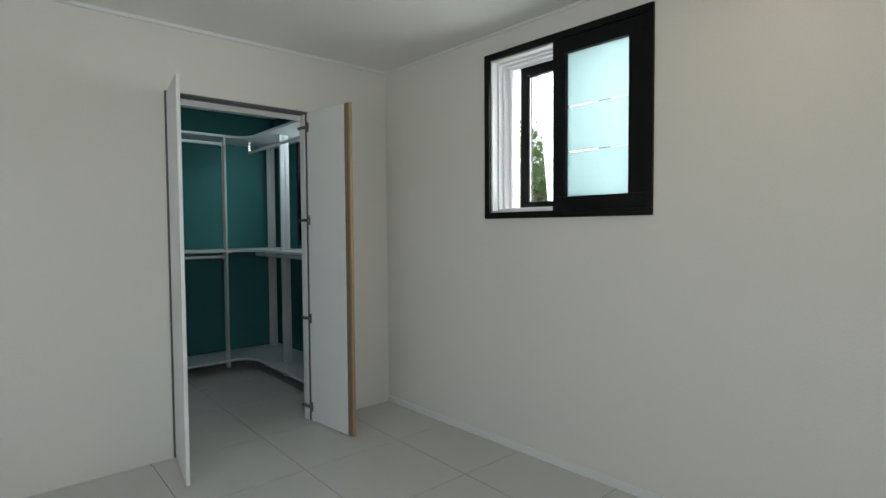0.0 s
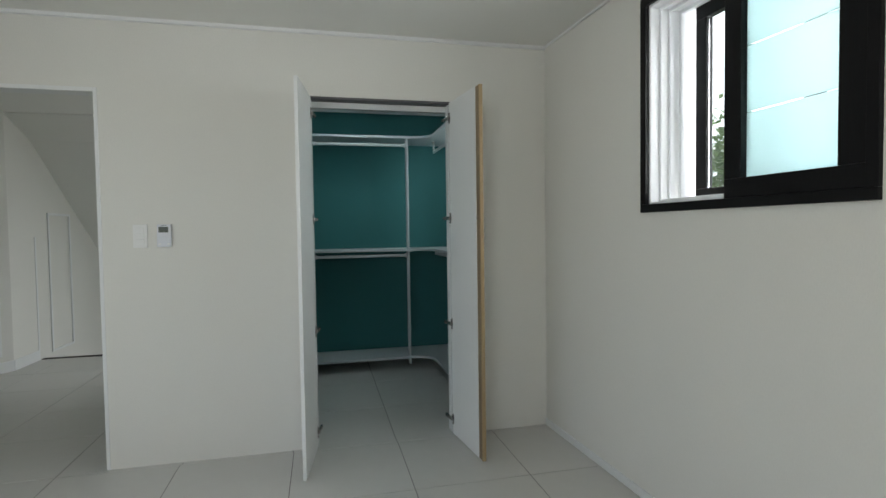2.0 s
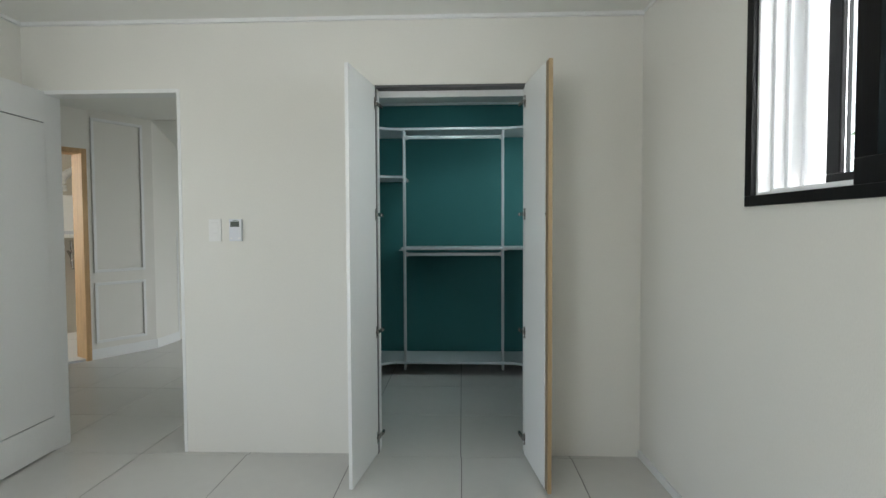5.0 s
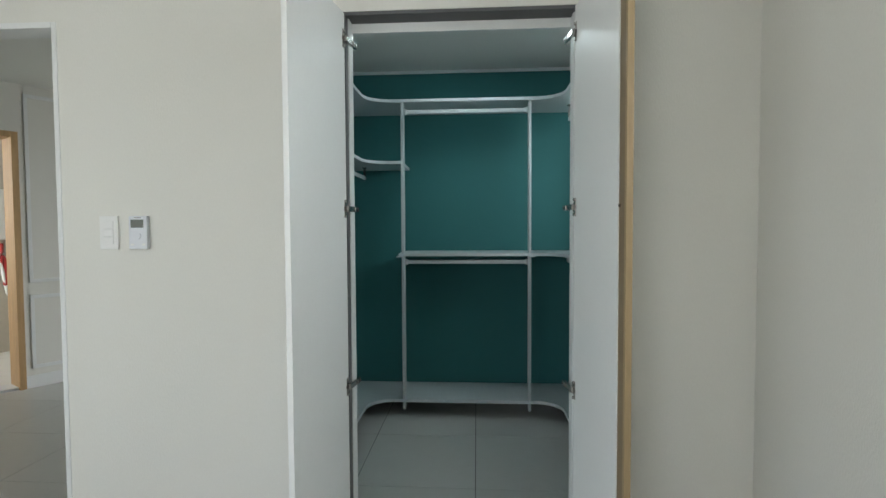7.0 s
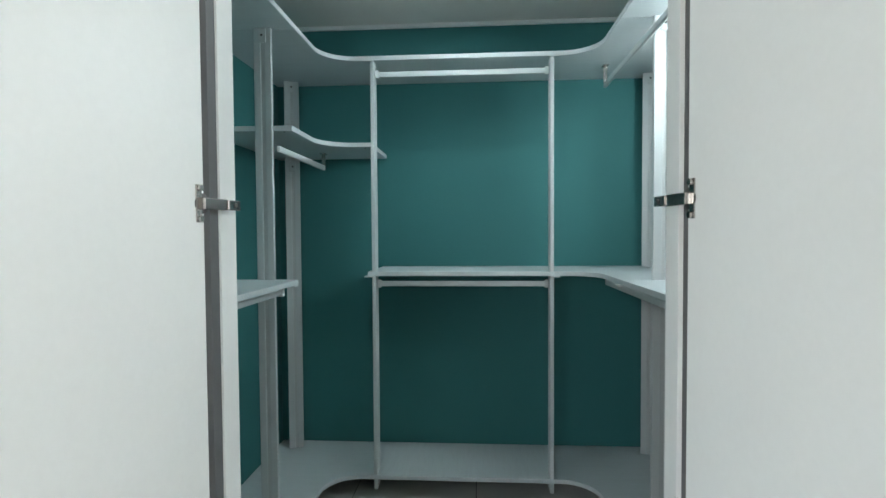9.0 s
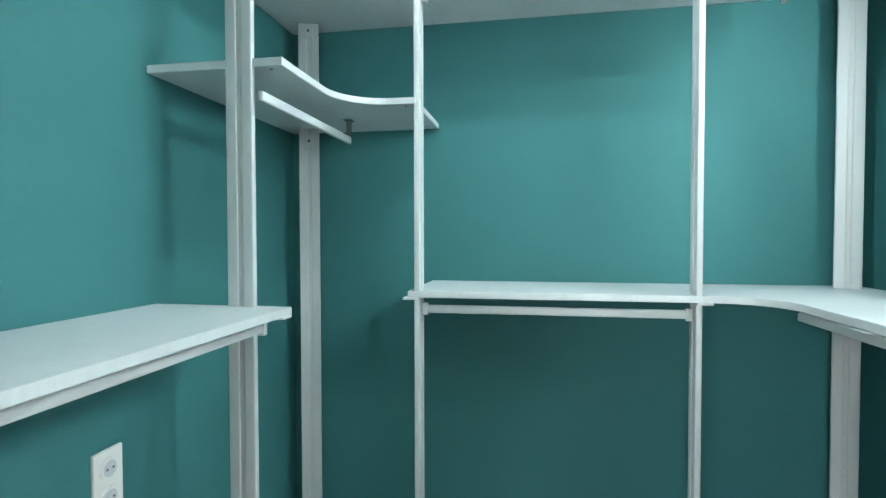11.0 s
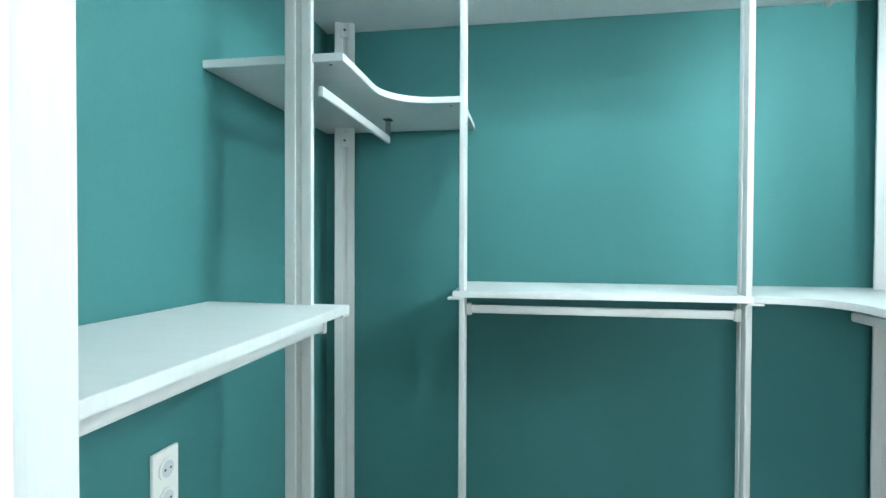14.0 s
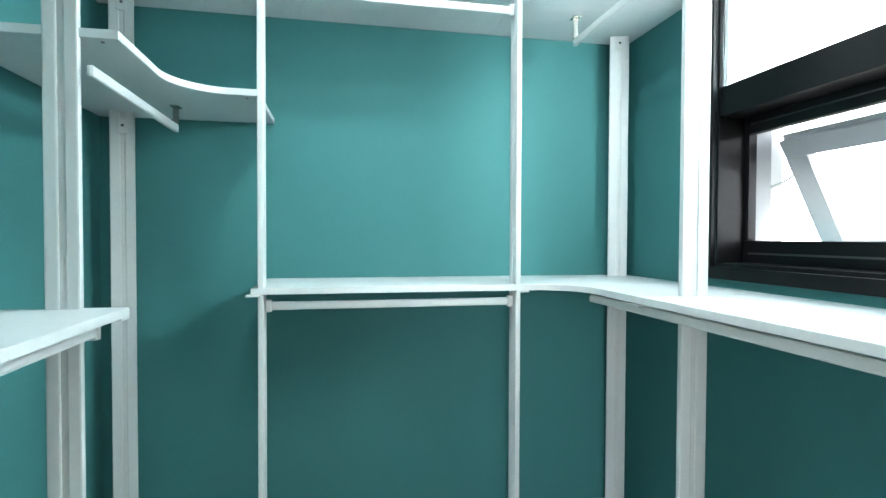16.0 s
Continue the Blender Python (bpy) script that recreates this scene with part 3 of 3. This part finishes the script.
part("head", B(DOOR_L + 0.018, DOOR_R - 0.018, -0.006, WALL + 0.008, DOOR_T - 0.022, DOOR_T, bevel=0.002), PAINT, fr)
bd = thing("bedroom_door", "white flush bedroom door with two grooves, fully open", "door", pose(DOOR_L + 0.004, -0.012, 0, 0, 0, 1.5))
part("core", B(-0.018, 0.010, -0.770, -0.004, 0.012, 2.026), FRAMEGREY, bd)
for z0, z1 in ((0.010, 0.198), (0.204, 1.852), (1.858, 2.028)):
    part("door_panel", B(0.010, 0.019, -0.772, -0.002, z0, z1, bevel=0.001), PAINT, bd)
    part("door_panel", B(-0.027, -0.018, -0.772, -0.002, z0, z1, bevel=0.001), PAINT, bd)

# ---- hall beyond the door ----
HALL = Matrix.Translation((-4.55, 2.03, 0)) @ pose(0, 0, 0, 0, 0, math.degrees(math.atan2(0.848, 0.53)))
# local x runs along the panelled wall, local -y faces the hall
setting("wall_hall_panelled", BB([(0, 0.62, 0, 0.2, 0, CEIL), (-0.95, 0, 0, 0.2, 2.03, CEIL), (-2.6, -0.95, 0, 0.2, 0, CEIL)]), WALLPAPER,
        "grey-white panelled hall wall with a doorway", "wall", HALL)
wp = thing("wall_panel_moulding", "white picture-frame wall panel mouldings", "moulding", HALL, kind="structure")


def frame_moulding(parent, u0, u1, z0, z1, w=0.028, t=0.014):
    part("moulding_frame", BB([(u0, u1, -t, 0, z0, z0 + w), (u0, u1, -t, 0, z1 - w, z1), (u0, u0 + w, -t, 0, z0 + w, z1 - w), (u1 - w, u1, -t, 0, z0 + w, z1 - w)], 0.004), PAINT, parent)


frame_moulding(wp, 0.04, 0.52, 0.845, 2.335)
frame_moulding(wp, 0.04, 0.52, 0.155, 0.745)
part("skirting", B(0, 0.62, -0.010, 0, 0, 0.10, bevel=0.002), PAINT, wp)
of = thing("door_frame_utility", "light oak door frame of the utility room", "door frame", HALL, kind="structure")
part("jamb", B(-0.045, 0.0, -0.012, 0.205, 0, 2.03, bevel=0.003), OAK, of, "light oak jamb")
part("jamb", B(-0.95, -0.905, -0.012, 0.205, 0, 2.03, bevel=0.003), OAK, of, "light oak jamb")
part("head", B(-0.905, -0.045, -0.012, 0.205, 1.985, 2.03, bevel=0.003), OAK, of, "light oak head")
part("sill", B(-0.905, -0.045, 0.02, 0.19, 0, 0.02), GREY_PVC, of)
sd = thing("sliding_door", "white framed sliding door with frosted glass, half open", "door", HALL @ pose(-0.90, 0.10, 0.02))
part("stile", B(0.61, 0.645, -0.02, 0.02, 0, 1.955, bevel=0.003), WHITE_PVC, sd)
part("pull_stile", B(0.649, 0.68, -0.014, 0.014, 0, 1.955, bevel=0.003), WHITE_PVC, sd)
part("stile", B(0.0, 0.06, -0.02, 0.02, 0, 1.955, bevel=0.003), WHITE_PVC, sd)
part("top_rail", B(0.06, 0.61, -0.02, 0.02, 1.895, 1.955), WHITE_PVC, sd)
part("bottom_rail", B(0.06, 0.61, -0.016, 0.016, 0, 0.285), WHITE_PVC, sd)
part("lower_panel", B(0.06, 0.61, -0.008, 0.008, 0.285, 0.64), BROWN, sd, "dark brown lower panel")
part("mid_rail", B(0.06, 0.61, -0.012, 0.012, 0.64, 0.655), WHITE_PVC, sd)
part("glass", B(0.06, 0.61, -0.004, 0.004, 0.655, 1.895), FROST, sd, "frosted glass")
for x in (0.618, 0.657):
    part("roller_cap", BB([(x, x + 0.018, -0.024, -0.0205, 0.004, 0.045), (x, x + 0.018, -0.024, -0.0205, 1.92, 1.945)]), SCREW, sd)
setting("wall_utility", BB([(-1.6, 1.1, 1.75, 1.85, 0, CEIL), (1.0, 1.1, 0.45, 1.75, 0, CEIL)]), UTIL, "beige utility room walls", "wall", HALL)
setting("ceiling_hall", B(-7.2, -2.08 - 0.1, WALL, 4.6, CEIL, CEIL + 0.15), CEILING, "white hall ceiling", "ceiling")
setting("wall_hall_west", B(-7.3, -7.2, WALL, 0.7, 0, CEIL), WALLPAPER, "white hall end wall", "wall")
setting("wall_hall_south", B(-7.2, ROOM_W - 0.15, 0.0, WALL, 0, CEIL), WALLPAPER, "white hall side wall", "wall")

bo = thing("boiler", "white wall-hung boiler with pipes below", "boiler", HALL @ pose(0.44, 1.75, 1.42))
part("case", B(-0.21, 0.21, -0.27, 0, -0.25, 0.25, bevel=0.012), PLASTIC, bo)
part("control_strip", B(-0.10, 0.10, -0.274, -0.268, -0.21, -0.17), GREYPLASTIC, bo)
part("label_bar", B(0.06, 0.16, -0.273, -0.268, -0.15, -0.135), ORANGE, bo)
part("flue", tube([(-0.05, -0.14, 0.30), (-0.05, -0.14, 0.45), (0.06, -0.13, 0.55), (0.28, -0.12, 0.62), (0.54, -0.1, 0.66)], 0.045, 14), FOIL, bo, "silver flexible flue", True)
for x, m_, dx, low in ((-0.15, RED, 0.03, -0.72), (-0.06, WHITE_PVC, -0.1, -0.82), (0.03, CHROME, 0.0, -0.62), (0.12, ORANGE, 0.1, -0.85)):
    part("hose", tube([(x, -0.12, -0.29), (x, -0.12, -0.5), (x + dx / 2, -0.14, low), (x + dx, -0.12, -0.5), (x + dx, -0.02, -0.42)], 0.016, 10), m_, bo, "", True)

# stair end of the hall, under the roof slope
STAIR = Matrix.Translation((-4.2214, 2.5558, 0)) @ pose(0, 0, 0, 0, 0, 87.15)
setting("wall_stair", B(0.0, 2.6, 0.0, 0.2, -1.2, CEIL), WALLPAPER, "panelled wall along the stair under the roof slope", "wall", STAIR)
sp = thing("stair_panel_moulding", "white panel mouldings on the stair wall", "moulding", STAIR, kind="structure")
frame_moulding(sp, 0.64, 1.09, 0.03, 1.50, 0.026)
part("skirting", B(0.0, 0.40, -0.010, 0, 0, 0.10, bevel=0.002), PAINT, sp)
# added white strip, stands in for the edge of a light patch
part("light_patch_edge", B(0.40, 0.422, -0.006, 0.0, 0.0, 1.25, bevel=0.002), PAINT, sp)
setting("roof_slope_upper", B(-4.4, -1.4, 0, 0.45, 0, 0.12), CEILING, "gently sloping white ceiling over the stair", "ceiling", pose(0, 2.55, CEIL - 0.003, -25, 0, 0))
setting("roof_slope", B(-4.4, -1.4, 0, 2.6, 0, 0.12), CEILING, "sloping white ceiling over the stair", "ceiling", pose(0, 2.955, 2.213, -39.8, 0, 0))
setting("wall_stair_end", B(-4.3, -1.4, 4.40, 4.50, -1.2, 1.15), WALLPAPER, "low white wall at the stair's end", "wall")
setting("wall_stair_east", B(-2.18, -2.10, WALL, 2.08, -1.2, CEIL), WALLPAPER, "white wall behind the closet", "wall")
setting("stair_floor", B(-4.2, -1.4, 2.99, 4.5, -1.3, -1.2), GROUT, "grey stair landing below the hall", "floor")
setting("stair_edge", B(-4.19, -1.5, 2.99, 3.04, -0.05, 0.006), DARK, "dark edge strip at the stair opening", "trim")

# ---- outside ----
setting("ground", B(-200, 200, -200, 200, -3.3, -3.2), GROUND, "pale earth ground around the house", "ground")
setting("backdrop", B(60, 60.5, -120, 120, -3.2, 60), SKYBOARD, "bright hazy white sky", "backdrop")


def tree(x, y, z, h, spread, seed):
    rnd = random.Random(seed)
    t = thing("tree", "leafy green garden tree outside the window", "tree", pose(x, y, z))
    bm = bmesh.new()
    cyl(bm, (0, 0, 0), (0.1, 0.05, h * 0.55), 0.16, 12, 0.09)
    for k in range(9):
        a, zz_ = k * 2.4, h * (0.35 + 0.04 * k)
        cyl(bm, (0.08, 0.03, zz_), (math.cos(a) * spread * 0.6, math.sin(a) * spread * 0.6, zz_ + h * 0.22), 0.05, 8, 0.015)
    part("trunk", bm, BARK, t, "brown trunk and limbs")
    verts, faces = [], []
    for c in range(190):
        a, b = rnd.uniform(0, 6.28), rnd.uniform(-1, 1)
        r = spread * rnd.uniform(0.45, 1.0)
        cx, cy, cz = math.cos(a) * r * math.sqrt(1 - b * b), math.sin(a) * r * math.sqrt(1 - b * b), h * 0.68 + b * h * 0.3
        for k in range(60):
            p = Vector((cx + rnd.gauss(0, 0.15), cy + rnd.gauss(0, 0.15), cz + rnd.gauss(0, 0.15)))
            e = Euler((rnd.uniform(-0.9, 0.9), rnd.uniform(-0.9, 0.9), rnd.uniform(0, 6.28)))
            s = rnd.uniform(0.03, 0.065)
            n = len(verts)
            for q in ((-s, 0, 0), (0, -s * 0.45, 0), (s, 0, 0), (0, s * 0.45, 0.01)):
                verts.append(p + e.to_matrix() @ Vector(q))
            faces.append((n, n + 1, n + 2, n + 3))
    me = bpy.data.meshes.new("crown")
    me.from_pydata(verts, [], faces)
    me.materials.append(LEAF)
    ob = new("crown", me)
    ob.parent = t
    tagged(ob, kind="stuff")
    return t


tree(3.1, 1.45, -3.2, 5.7, 0.85, 3)
tree(3.6, 2.05, -3.2, 5.6, 0.8, 5)

# ---- floors: separate tiles over a grout bed ----
floor_room = setting("floor_bedroom", B(ROOM_W - 0.15, 0.5, ROOM_S - 0.15, -0.03, -0.15, -0.002), GROUT, "beige porcelain tiled bedroom floor", "floor")
floor_closet = setting("floor_closet", B(CL_W - 0.1, 0.25, -0.03, CL_N + 0.1, -0.15, -0.002), GROUT, "beige porcelain tiled closet floor", "floor")
floor_hall = setting("floor_hall", BB([(-7.3, CL_W - 0.1, -0.03, 2.99, -0.15, -0.002), (-7.3, -4.3, 2.99, 4.6, -0.15, -0.002)]), GROUT, "beige porcelain tiled hall floor", "floor")
JX, JY, G2 = -0.375, -0.03, 0.002
tile_meshes = {}


def tile(parent, x0, x1, y0, y1):
    w, d = round(x1 - x0, 4), round(y1 - y0, 4)
    if w < 0.02 or d < 0.02:
        return
    if (w, d) not in tile_meshes:
        tile_meshes[(w, d)] = mesh_of("tile", B(-w / 2 + G2, w / 2 - G2, -d / 2 + G2, d / 2 - G2, -0.012, 0.0, bevel=0.0008), TILE)
    ob = new("tile", tile_meshes[(w, d)])
    ob.parent = parent
    ob.location = ((x0 + x1) / 2, (y0 + y1) / 2, 0)


def lay(parent, x0, x1, y0, y1, rows, keep=None):
    cols = [JX + 0.6 * k for k in range(-14, 4)]
    xs = [x0] + [c for c in cols if x0 + 0.01 < c < x1 - 0.01] + [x1]
    ys = [y0] + [r for r in sorted(rows) if y0 + 0.01 < r < y1 - 0.01] + [y1]
    for a, b in zip(xs, xs[1:]):
        for c, d in zip(ys, ys[1:]):
            if keep is None or keep((a + b) / 2, (c + d) / 2):
                tile(parent, a, b, c, d)


lay(floor_room, ROOM_W, 0.25, ROOM_S, JY, [JY - 0.6 * k for k in range(9)])
JX = -0.380
lay(floor_closet, CL_W - 0.1, 0.0, JY, CL_N, [0.62, 1.265, 1.9])
JX = -0.375
lay(floor_hall, -7.2, CL_W - 0.1, JY, 2.99, [JY + 0.6 * k for k in range(6)])
lay(floor_hall, -7.2, -4.3, 2.99, 4.6, [3.57, 4.17])
